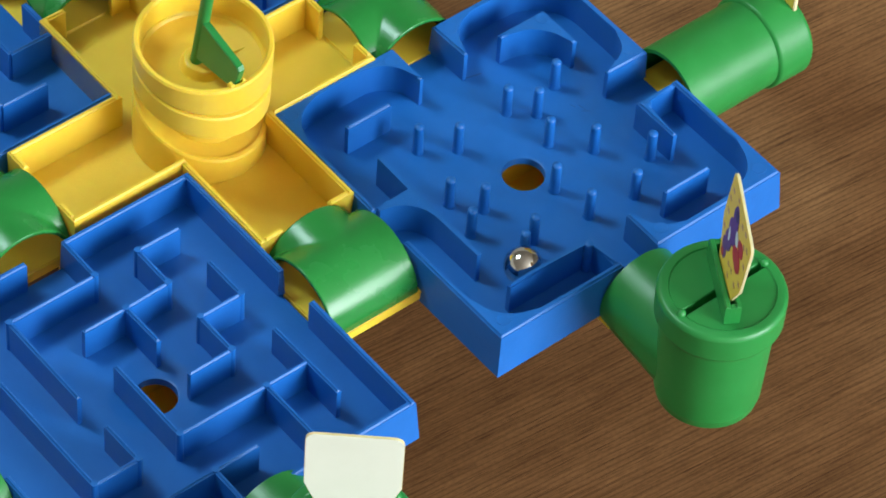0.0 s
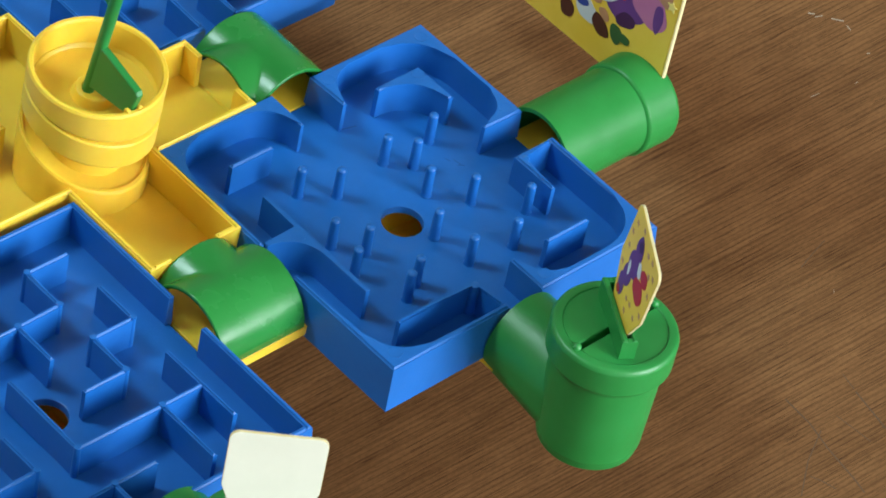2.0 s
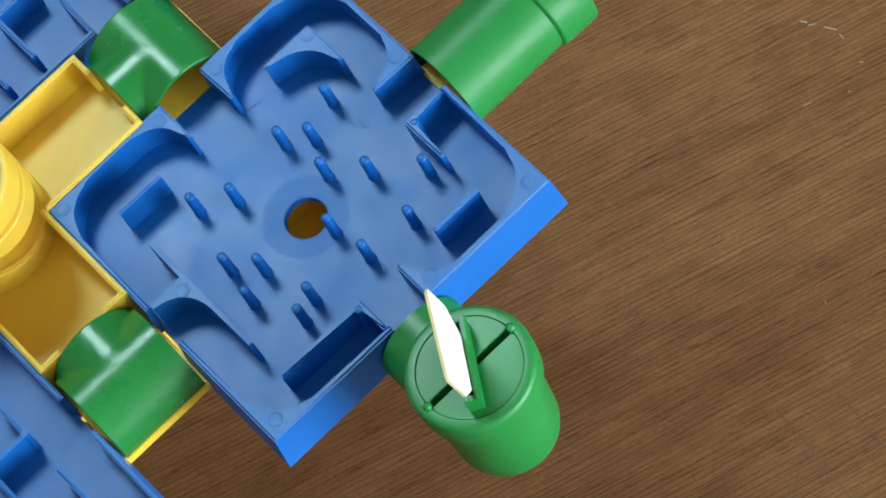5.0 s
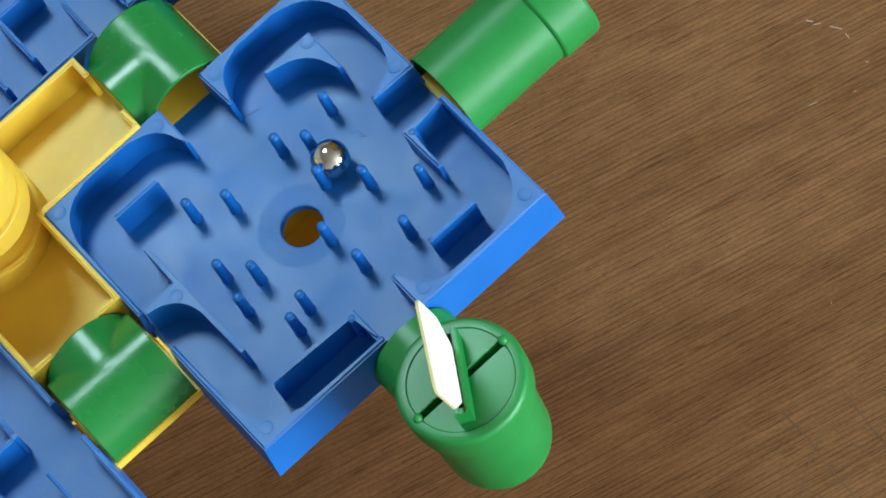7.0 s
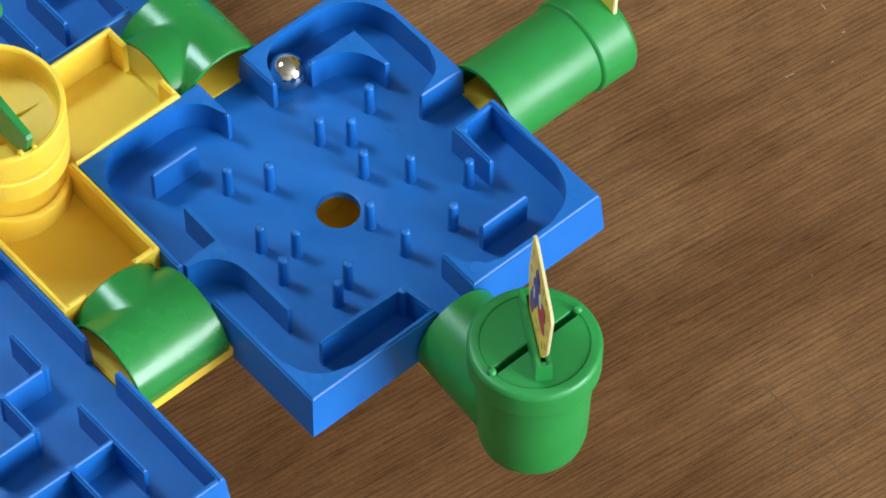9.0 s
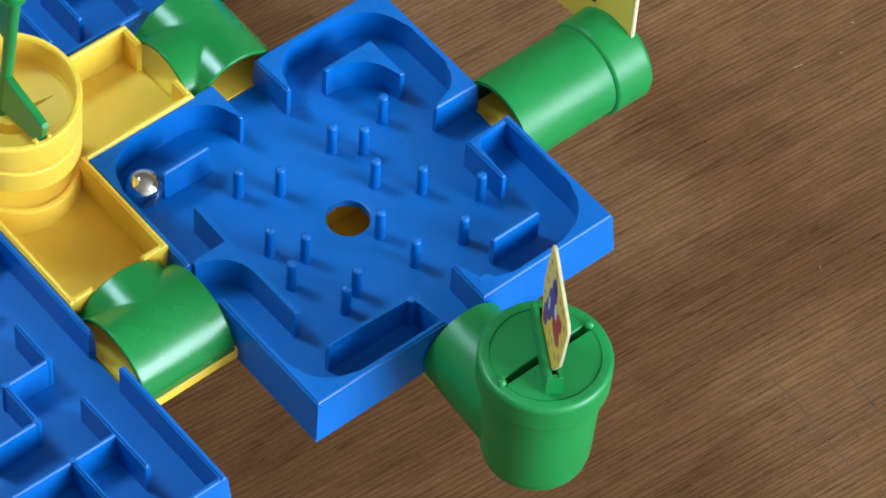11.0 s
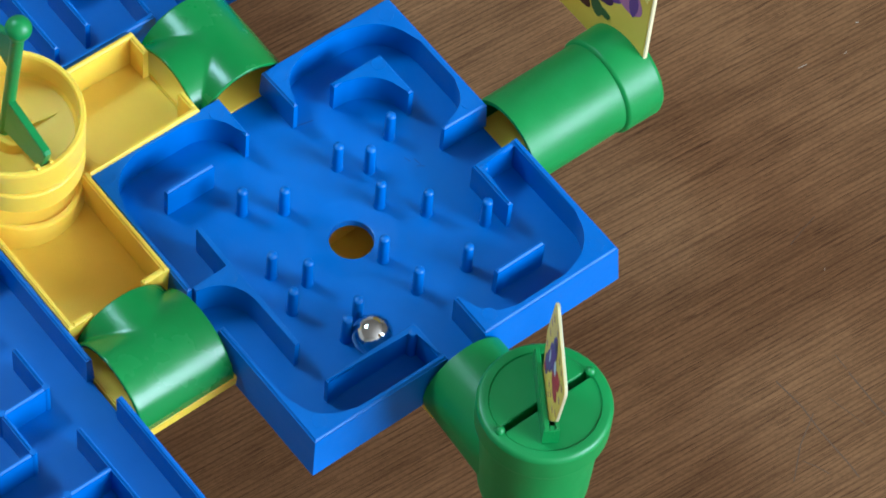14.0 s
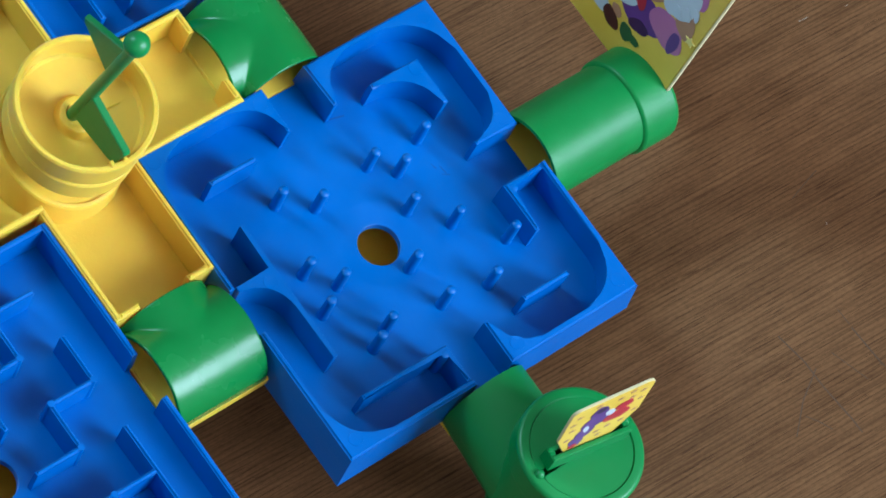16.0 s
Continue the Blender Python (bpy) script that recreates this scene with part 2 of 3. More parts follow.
# ---- the room round the table ----
def room():
    def block(name, x0, x1, y0, y1, z0, z1, mat):
        return tagged(finish(box(bmesh.new(), x0 * 1000, x1 * 1000, y0 * 1000, y1 * 1000, z0 * 1000, z1 * 1000, 0), name, mat), kind="structure")

    X0, X1, Y0, Y1, Z0, Z1 = -2.4, 2.6, -2.6, 2.6, -0.74, 1.72
    block("floor", X0 - 0.1, X1 + 0.1, Y0 - 0.1, Y1 + 0.1, Z0 - 0.1, Z0, FLOOR_WOOD)
    block("ceiling", X0 - 0.1, X1 + 0.1, Y0 - 0.1, Y1 + 0.1, Z1, Z1 + 0.1, CEILING_PAINT)
    block("wall_north", X0, X1, Y1, Y1 + 0.1, Z0, Z1, WALL_PAINT)
    block("wall_south", X0, X1, Y0 - 0.1, Y0, Z0, Z1, WALL_PAINT)
    block("wall_west", X0 - 0.1, X0, Y0 - 0.1, Y1 + 0.1, Z0, Z1, WALL_PAINT)
    # the east wall with its window
    bm = bmesh.new()
    for a, c, d, e in ((Y0 - 0.1, -2.2, Z0, Z1), (-0.6, Y1 + 0.1, Z0, Z1), (-2.2, -0.6, Z0, 0.17), (-2.2, -0.6, 1.62, Z1)):
        box(bm, X1 * 1000, (X1 + 0.1) * 1000, a * 1000, c * 1000, d * 1000, e * 1000, 0)
    tagged(finish(bm, "wall_east", WALL_PAINT), kind="structure")
    win = tagged(new("window_1"), "white painted window in the room's wall", "window", kind="structure")
    for a, c, d, e in ((-2.2, -2.15, 0.17, 1.62), (-0.65, -0.6, 0.17, 1.62), (-2.15, -0.65, 0.17, 0.22), (-2.15, -0.65, 1.57, 1.62), (-1.42, -1.38, 0.22, 1.57)):
        part("window_frame", box(bmesh.new(), (X1 + 0.03) * 1000, (X1 + 0.08) * 1000, a * 1000, c * 1000, d * 1000, e * 1000, 2), FRAME_WHITE, win)


def ceiling_lamp():
    m, nt, p = shader("lamp_diffuser")
    p.inputs["Emission Color"].default_value = (0.8, 1.0, 1.0, 1)
    p.inputs["Emission Strength"].default_value = 5.0
    lamp = tagged(new("ceiling_lamp"), "round white ceiling lamp switched on", "lamp")
    lamp.location = (-0.85, 0.45, 1.72)
    part("diffuser", lathe(bmesh.new(), [(255, -15), (258, -12), (258, -1)], seg=48), m, lamp)
    part("rim", lathe(bmesh.new(), [(260, -20), (268, -18), (268, 0), (260, 0), (260, -20)], seg=48), FRAME_WHITE, lamp)


def dining_table():
    table = tagged(new("table"), "dark brown wooden table with fine straight grain and scratches", "table")
    table.matrix_world = pose(0, 0, 0, 0, 0, 29)
    bm = box(bmesh.new(), -900, 900, -520, 560, -30, 0, 2)
    part("tabletop", bm, WOOD, table)
    for x in (-820, 820):
        for y in (-450, 490):
            part("leg", box(bmesh.new(), x - 35, x + 35, y - 35, y + 35, -740, -30, 2), WOOD, table)
    marks = [
        (SCRATCH_DARK, 0.5, [(197.6, -157.4), (199.9, -170.4), (200.1, -181.7), (201.7, -197.7), (201.8, -203.3)]),
        (SCRATCH_DARK, 0.55, [(221.1, -166.4), (222.2, -183.4), (223.8, -189.4)]),
        (SCRATCH_DARK, 0.42, [(201.8, -174.5), (191.3, -183.1), (181.9, -194.1)]),
        (SCRATCH_DARK, 0.3, [(220.9, -158.0), (221.2, -164.9)]),
        (SCRATCH_DARK, 0.3, [(188.7, -188.7), (191.5, -192.7), (193.9, -197.5)]),
        (SCRATCH_DARK, 0.25, [(209.8, -171.7), (214.8, -186.6)]),
        (SCRATCH_DARK, 0.9, [(221.8, -183.0), (222.3, -183.9)]),
        (SCRATCH_DARK, 0.34, [(245.6, -105.4), (238.3, -108.5), (231.9, -111.6)]),
        (SCRATCH_PALE, 0.6, [(295.0, -12.4), (297.0, -14.0)]),
        (SCRATCH_PALE, 0.4, [(296.3, -15.3), (299.2, -16.1)]),
        (SCRATCH_PALE, 0.5, [(301.4, -18.8), (303.0, -20.4), (304.9, -22.1)]),
        (SCRATCH_PALE, 0.35, [(304.8, -24.4), (304.9, -27.1)]),
        (SCRATCH_PALE, 0.4, [(304.4, -39.5), (305.5, -39.8)]),
        (SCRATCH_PALE, 0.22, [(275.1, -47.1), (278.9, -47.1)]),
        (SCRATCH_PALE, 0.22, [(293.1, -49.5), (294.5, -49.3)]),
        (SCRATCH_PALE, 0.14, [(237.0, -125.6), (236.4, -126.8)]),
    ]
    for mat, wide, pts in marks:
        for p, q in zip(pts, pts[1:]):
            part("scratch", bar(bmesh.new(), p, q, wide, 0.0, 0.06, 0), mat, table)
    return table


# ---- the game ----
GAME = tagged(new("maze_game"), "blue, yellow and green plastic tilting ball-maze game", "toy")
CX, CY = -18.0, -19.0
TOP, FLOOR, UNDER = 0.0, -13.0, -18.0
TX, TY = -16.5, -17.5


def spin(k):
    """A quarter turn (k times) round the tower, in the game's space."""
    return Matrix.Translation((CX * MM, CY * MM, 0)) @ pose(0, 0, 0, 0, 0, 90 * k) @ Matrix.Translation((-CX * MM, -CY * MM, 0))


def drafted(bm, x0, x1, y0, y1, out=1.3):
    """Lean the outer faces of a tray wall outward towards the foot."""
    for v in bm.verts:
        if v.co.z < -10 * MM:
            v.co.x += out * MM * ((v.co.x > (x1 - 0.05) * MM) - (v.co.x < (x0 + 0.05) * MM))
            v.co.y += out * MM * ((v.co.y > (y1 - 0.05) * MM) - (v.co.y < (y0 + 0.05) * MM))
    return bm


def peg(parent, x, y):
    return part("peg", lathe(bmesh.new(), [(2.1, FLOOR), (1.85, FLOOR + 0.8), (1.68, -0.7), (1.3, -0.15), (0.5, 0.05), (0.0, 0.06)], (x, y), 14), BLUE, parent, angle=60)


def pin_tray():
    tray = part("pin_tray", plate(bmesh.new(), 0.6, 119.6, 0.6, 119.6, UNDER + 1, FLOOR, (61.5, 59), 7.3, 1.1), BLUE, GAME, "blue plastic tray with pegs, curved walls and a round hole")
    corners = [
        # west, north, east and south corner walls: outline, then the rounded inner line
        [(0, 51, 0), (0, 0, 0), (53.5, 0, 0), (53.5, 2, 0), (2.2, 2, 15), (2.2, 49.2, 13), (17, 49.6, 0), (17, 51, 0)],
        [(0, 68.3, 0), (17, 68.8, 0), (17, 70.4, 0), (2.2, 70.6, 13), (2.2, 117.8, 18), (50.6, 117.8, 12), (50.6, 103, 0), (52.2, 103, 0), (52.6, 120, 0), (0, 120, 0)],
        [(120, 66.2, 0), (120, 120, 0), (68, 120, 0), (68, 117.8, 0), (117.8, 117.8, 17), (117.8, 68.2, 12), (104, 68.0, 0), (104, 66.4, 0)],
        [(70, 0, 0), (120, 0, 0), (120, 51.5, 0), (117.8, 51.5, 0), (117.8, 2, 16), (70, 2, 0)],
    ]
    for c in corners:
        part("corner_wall", drafted(prism(bmesh.new(), rounded(c), UNDER, TOP), 0, 120, 0, 120), BLUE, tray)
    inner = [
        [(53.2, 2.2, 0), (55.2, 2.2, 0), (55.4, 15.4, 13), (88.8, 15.6, 0), (88.8, 17.3, 0), (36.6, 17.3, 0), (36.6, 15.7, 0), (53.2, 15.7, 0)],
        [(103.6, 16, 0), (105.4, 16, 0), (105.4, 49.2, 0), (117.6, 49.2, 0), (117.6, 51, 0), (103.6, 51, 0)],
        [(68.2, 117.6, 0), (68.2, 101.8, 0), (87, 101.8, 0), (87, 103.5, 0), (70.0, 103.5, 0), (70.0, 117.6, 0)],
        [(16.4, 84, 0), (18.4, 84, 0), (18.4, 102.2, 15.5), (34.5, 102.2, 0), (34.5, 104, 0), (16.4, 104, 0)],
    ]
    for c in inner:
        part("divider", prism(bmesh.new(), rounded(c), FLOOR, TOP), BLUE, tray)
    for p, q in (((19.4, 16.4), (19.4, 34.6)), ((104, 83.3), (104, 102.2))):
        part("divider", bar(bmesh.new(), p, q, 1.9, FLOOR, TOP), BLUE, tray)
    for x, y in ((33.2, 36.2), (40.7, 47.4), (37.2, 71.5), (44.1, 79.3), (37.6, 92.4), (56.7, 73.8), (68.0, 84.2), (81.8, 97.4), (91.7, 82.0), (89.4, 63.9), (73.7, 62.2), (57.9, 29.7), (66.7, 37.3), (72.4, 27.2), (86.8, 41.9), (90.4, 34.8)):
        peg(tray, x, y)
    for x, y in ((106.2, 48.4), (70.8, 104.3)):
        part("ejector_post", lathe(bmesh.new(), [(1.75, FLOOR), (1.6, -0.25), (1.2, 0.05), (0, 0.1)], (x, y), 16), BLUE, tray, angle=60)
    # light scratches in the floor
    for p, q, wide in (((16.7, 70.5), (18.1, 76.2), 0.45), ((47.0, 91.5), (49.2, 92.2), 0.3), ((49.1, 93.8), (52.2, 94.2), 0.3), ((51.8, 92.8), (53.3, 94.9), 0.3)):
        part("scratch", bar(bmesh.new(), p, q, wide, FLOOR - 0.1, FLOOR + 0.05, 0), BLUE_WORN, tray)
    # round ejector marks on the wide wall tops
    for x, y in ((4.5, 4.5), (5.5, 115), (115, 115), (114.6, 5.4), (57.5, 13.2), (19.5, 101.2), (115.4, 71.5), (48.6, 115.6), (4.8, 72.4), (4.8, 47)):
        part("ejector_mark", lathe(bmesh.new(), [(2.5, -0.1), (2.44, 0.1), (2.2, 0.1), (2.06, 0.02), (0.0, 0.02)], (x, y), 24), BLUE, tray)
    # the catch channel under the hole, leading to the pipe
    ch = part("catch_channel", box(bmesh.new(), 49, 73, 48, 121, -33, -31.5, 0), YELLOW, GAME, "yellow plastic channel under the tray")
    for x in (49, 71.5):
        part("channel_side", box(bmesh.new(), x, x + 1.5, 48, 121, -31.5, -16.2, 0), YELLOW, ch)
    part("channel_side", box(bmesh.new(), 50.5, 71.5, 48, 49.5, -31.5, -16.2, 0), YELLOW, ch)


def under_maze():
    ch = part("catch_channel", box(bmesh.new(), 50, 80, -112, -80, -33, -31.5, 0), YELLOW, GAME, "yellow plastic channel under the tray")
    for x0, x1, y0, y1 in ((50, 51.5, -112, -80), (78.5, 80, -112, -80), (51.5, 78.5, -112, -110.5), (51.5, 78.5, -81.5, -80)):
        part("channel_side", box(bmesh.new(), x0, x1, y0, y1, -31.5, -17.2, 0), YELLOW, ch)


def maze_tray():
    tray = part("maze_tray", plate(bmesh.new(), 4.6, 123.6, -157, -38.5, UNDER + 1, FLOOR, (64.8, -95.5), 7.3, 1.1), BLUE, GAME, "blue plastic tray with right-angled maze walls and a round hole")
    for x0, x1, y0, y1 in ((4, 55.8, -40, -38), (71.8, 124, -40, -38), (4, 6, -88.5, -40), (4, 6, -157.5, -103.2), (122, 124, -87.5, -40), (122, 124, -157.5, -104.3), (6, 55.5, -157.5, -155.5), (71.5, 122, -157.5, -155.5)):
        part("rim_wall", drafted(box(bmesh.new(), x0, x1, y0, y1, UNDER, TOP, 0.6), 4, 124, -157.5, -38), BLUE, tray)
    runs = [
        [(4.6, -88), (22, -88), (22, -121.2), (60, -121.2)],
        [(21.6, -54.4), (21.6, -71), (38.4, -71), (38.9, -88), (38.9, -104.6)],
        [(38.9, -88), (56.2, -87.8)],
        [(38.7, -55), (55.8, -55), (55.8, -71.2), (72.4, -71.2), (72.4, -88)],
        [(55.9, -104.4), (89.8, -104.4), (90.4, -71.2), (90.4, -55)],
        [(73.2, -55), (106.2, -54.6)],
        [(90.4, -71.2), (116, -71)],
        [(22, -137.3), (90.1, -137), (90.1, -120.4), (73.5, -120.6)],
        [(107.4, -138), (107.6, -104), (107.5, -87.5)],
        [(107.6, -104), (122.4, -104)],
    ]
    for run in runs:
        for p, q in zip(run, run[1:]):
            part("divider", bar(bmesh.new(), p, q, 1.7, FLOOR, TOP), BLUE, tray)
        for x, y in run[1:-1]:
            part("ejector_post", lathe(bmesh.new(), [(1.3, FLOOR), (1.15, 0.02), (0, 0.05)], (x, y), 14), BLUE, tray)


def outer_trays():
    """The two trays of which only the inner parts come into view."""
    north = part("north_tray", box(bmesh.new(), -158, -38, 0.6, 116, UNDER, FLOOR, 0), BLUE, GAME, "blue plastic tray with low dividers")
    for x0, x1, y0, y1 in ((-40, -38, 0.6, 53.4), (-40, -38, 68, 116), (-158, -40, 0.6, 2.6), (-158, -40, 114, 116), (-158, -156, 2.6, 114)):
        part("rim_wall", box(bmesh.new(), x0, x1, y0, y1, UNDER, TOP, 0.6), BLUE, north)
    for p, q in NORTH_WALLS:
        part("divider", bar(bmesh.new(), p, q, 1.8, FLOOR, TOP), BLUE, north)
    west = part("west_tray", box(bmesh.new(), -158, -38, -156, -36, UNDER, FLOOR, 0), BLUE, GAME, "blue plastic tray with low dividers")
    for x0, x1, y0, y1 in ((-40, -38, -86, -36), (-40, -38, -156, -101), (-90.5, -40, -38, -36), (-158, -107, -38, -36), (-158, -40, -156, -154), (-158, -156, -154, -38)):
        part("rim_wall", box(bmesh.new(), x0, x1, y0, y1, UNDER, TOP, 0.6), BLUE, west)
    for p, q in WEST_WALLS:
        part("divider", bar(bmesh.new(), p, q, 1.8, FLOOR, TOP), BLUE, west)


NORTH_WALLS = [((-46, 20), (-80, 20)), ((-48, 33.5), (-70, 33.5)), ((-40, 53), (-58, 53.6)), ((-40, 68.5), (-58, 68.5)), ((-70, 33.5), (-70, 50)), ((-58, 68.5), (-58, 86)), ((-75, 86), (-75, 104)), ((-90, 36), (-90, 70))]
WEST_WALLS = [((-74, -38), (-74, -54)), ((-74, -54), (-92, -54)), ((-56, -52), (-56, -70)), ((-56, -70), (-74, -70)), ((-56, -87), (-40, -87)), ((-92, -70), (-92, -104))]


def yellow_cross():
    reach = 62.0
    outline = []
    for k in range(4):
        a = math.radians(90 * k)
        for x, y in ((19, -19), (reach, -19), (reach, 19)):
            outline.append((CX + x * math.cos(a) - y * math.sin(a), CY + x * math.sin(a) + y * math.cos(a)))
    base = part("cross_channel", prism(bmesh.new(), outline, -16, -13.4, 0), YELLOW, GAME, "yellow plastic cross-shaped channel")
    for k in range(4):
        for bm in (box(bmesh.new(), CX + 17, CX + reach, CY + 17, CY + 19, -13.4, 1.2, 0.65), box(bmesh.new(), CX + 19, CX + reach, CY - 19, CY - 17, -13.4, 1.2, 0.65),
                   box(bmesh.new(), CX + reach - 2, CX + reach, CY + 9.5, CY + 17, -13.4, 1.2, 0.65), box(bmesh.new(), CX + reach - 2, CX + reach, CY - 17, CY - 9.5, -13.4, 1.2, 0.65)):
            part("rim_wall", move(bm, spin(k)), YELLOW, base)


def leaning(bm):
    """Lean the upper tower over its foot, as the pole leans."""
    for v in bm.verts:
        x, y, z = v.co.x / MM - TX, v.co.y / MM - TY, v.co.z / MM
        up = z * 1.06
        v.co = ((TX + 1.035 * x + 0.105 * (up + 6)) * MM, (TY + 1.035 * y - 0.052 * (up + 6)) * MM, (up - 0.08 * x) * MM)
    return bm


def tower():
    tw = part("tower", lathe(bmesh.new(), [(22.8, -13.4), (22.6, 2.0), (22.2, 2.8), (21.1, 2.8), (20.8, 2.0), (13.4, 0.6)], (TX, TY), 72, lambda x, y, k: -0.36 * (0.9 * x + 0.43 * y) if k else 0), YELLOW, GAME, "yellow plastic spiral tower")
    part("column", leaning(lathe(bmesh.new(), [(13.5, -8), (13.5, 18)], (TX, TY), 48)), YELLOW, tw)
    rows = [(13.3, 12.9), (21.6, 12.5), (22.1, 13.3), (22.1, 22.4), (21.6, 23.0), (19.6, 23.2), (19.6, 24.3), (21.8, 24.6), (22.2, 25.4), (22.3, 35.2), (21.8, 36.0), (20.7, 36.0), (20.2, 35.2), (20.0, 25.6), (19.0, 24.4), (7.4, 22.8), (6.8, 23.4), (6.2, 25.6), (5.6, 26.1), (4.2, 26.1), (3.8, 25.4), (0.0, 25.2)]
    part("cup", leaning(lathe(bmesh.new(), rows, (TX, TY), 72, lambda x, y, k: -(0.18 if k < 6 else 0.12 if k < 9 else 0) * (0.63 * x + 0.78 * y))), YELLOW, tw)
    part("ramp", leaning(bar(bmesh.new(), (TX + 1, TY + 6), (TX + 3, TY + 19), 0.8, 22.4, 23.9, 0.2)), YELLOW, tw)
    for d in (-2.2, 2.2):
        part("stop_lug", leaning(box(bmesh.new(), 2.6, 4.6, -19.6 + d - 0.7, -19.6 + d + 0.7, 31, 37.0, 0.3)), YELLOW, tw)


def flag():
    fl = part("flag_pole", rod((-14.7, -21, 23), (-3.2, -20.9, 91), 2.1), GREEN_MATT, GAME, "green plastic pole with pennant and lever")
    part("knob", ball_mesh((-3.0, -20.9, 93.7), 4.1), GREEN_MATT, fl)
    part("pennant", upright([(-7.4, 66), (-4.4, 85), (-6.2, 86), (-23.6, 77.5), (-23.2, 75.5)], -20.9, 2.0), GREEN_MATT, fl)
    part("lever", upright([(-13.5, 30), (-10.5, 48), (-8.5, 49.5), (9.8, 44.6), (10.6, 43.1), (8.0, 33.4), (5.2, 32.4)], -21.4, 2.4), GREEN_MATT, fl)


def upright(pts, y, thick):
    """A plate in the game's x-z plane, centred on y."""
    bm = prism(bmesh.new(), pts, -thick / 2, thick / 2, 0.3)
    return move(bm, Matrix.Translation((0, y * MM, 0)) @ pose(0, 0, 0, 90))


def rod(p, q, r, seg=20):
    p, q = Vector(p), Vector(q)
    d = q - p
    bm = lathe(bmesh.new(), [(r, 0), (r, d.length)], seg=seg)
    return move(bm, Matrix.Translation(p * MM) @ d.to_track_quat("Z", "Y").to_matrix().to_4x4())


def ball_mesh(c, r, seg=32):
    bm = bmesh.new()
    bmesh.ops.create_uvsphere(bm, u_segments=seg, v_segments=seg // 2, radius=r * MM)
    return move(bm, Matrix.Translation(Vector(c) * MM))


def tunnel(k):
    """A green roof of two crossing vaults on a yellow floor, between two trays."""
    x0, x1, y0, y1 = 44.6, 81.0, -36.4, -2.0
    nx, ny = 72, 68
    bm = bmesh.new()
    grid = []
    for i in range(nx + 1):
        x = x0 + (x1 - x0) * i / nx
        row = []
        for j in range(ny + 1):
            y = y0 + (y1 - y0) * j / ny
            a = math.sqrt(max(0.0, 18.2**2 - (x - 62.8) ** 2)) - 14.0
            b = math.sqrt(max(0.0, 18.0**2 - (y + 19.2) ** 2)) - 14.0 if x < 62.8 else -14.0
            fold = max(0.7 - abs(a - b), 0.0) / 0.7  # a softly rounded crease
            row.append(bm.verts.new((x * MM, y * MM, (max(a, b, -14.0) + 0.175 * fold * fold) * MM)))
        grid.append(row)
    for i in range(nx):
        for j in range(ny):
            bm.faces.new((grid[i][j], grid[i + 1][j], grid[i + 1][j + 1], grid[i][j + 1]))
    roof = part("tunnel_roof", move(bm, spin(k)), GREEN, GAME, "glossy green plastic tunnel roof", 28)
    so = roof.modifiers.new("thickness", "SOLIDIFY")
    so.thickness, so.offset = 1.4 * MM, -1
    part("tunnel_floor", move(box(bmesh.new(), 44.2, 81.3, -37.6, -0.4, -17.0, -12.8, 0.6), spin(k)), YELLOW, GAME, "yellow plastic bridge floor")


def tube(rows, centre, axis):
    """A hollow turned pipe along x or y: rows of radius and distance, out and back inside."""
    bm = lathe(bmesh.new(), rows + rows[:1], seg=64)
    turn = pose(0, 0, 0, -90) if axis == "y" else pose(0, 0, 0, 0, 90)
    return move(bm, Matrix.Translation(Vector(centre) * MM) @ turn)


def side_pipe(m):
    rows = [(16.3, 0), (16.3, 38), (17.0, 38.3), (17.5, 39), (17.7, 52.3), (17.1, 53.3), (15.8, 53.3), (15, 51.5), (14.8, 0)]
    pipe = part("side_pipe", move(tube(rows, (61.6, 121.4, -13.2), "y"), m), GREEN_PIPE, GAME, "green plastic pipe with a wider end ring")
    part("pipe_floor", move(box(bmesh.new(), 50, 73, 119.9, 174, -14.6, -13.4, 0), m), YELLOW, pipe)


def card_plate(bm, w, h, thick, inset):
    """A stiff card standing on its narrow foot: width along x, upright along z."""
    pts = rounded([(-w / 2 + inset, 0, 0), (w / 2 - inset, 0, 0), (w / 2, h * 0.42, 0), (w / 2, h, 3), (-w / 2, h, 3), (-w / 2, h * 0.42, 0)], 4)
    prism(bm, pts, -thick / 2, thick / 2, 0)
    return move(bm, pose(0, 0, 0, 90))


def print_patch(pts, mat, parent, y, z0=0.0):
    """A flat colour patch of the print, just proud of the card's face."""
    bm = prism(bmesh.new(), pts, 0, 0.12, 0)
    return part("print_patch", move(bm, Matrix.Translation((0, y * MM, z0 * MM)) @ pose(0, 0, 0, 90)), mat, parent)


def blob(cx, cy, rx, ry, turn=0.0, n=28):
    c, s = math.cos(math.radians(turn)), math.sin(math.radians(turn))
    out = []
    for i in range(n):
        a = 2 * math.pi * i / n
        f = 1 if n < 12 else 1 + 0.05 * math.sin(3 * a + cx) + 0.03 * math.sin(5 * a + 2 * cy)
        u, v = rx * f * math.cos(a), ry * f * math.sin(a)
        out.append((cx + u * c - v * s, cy + u * s + v * c))
    return out


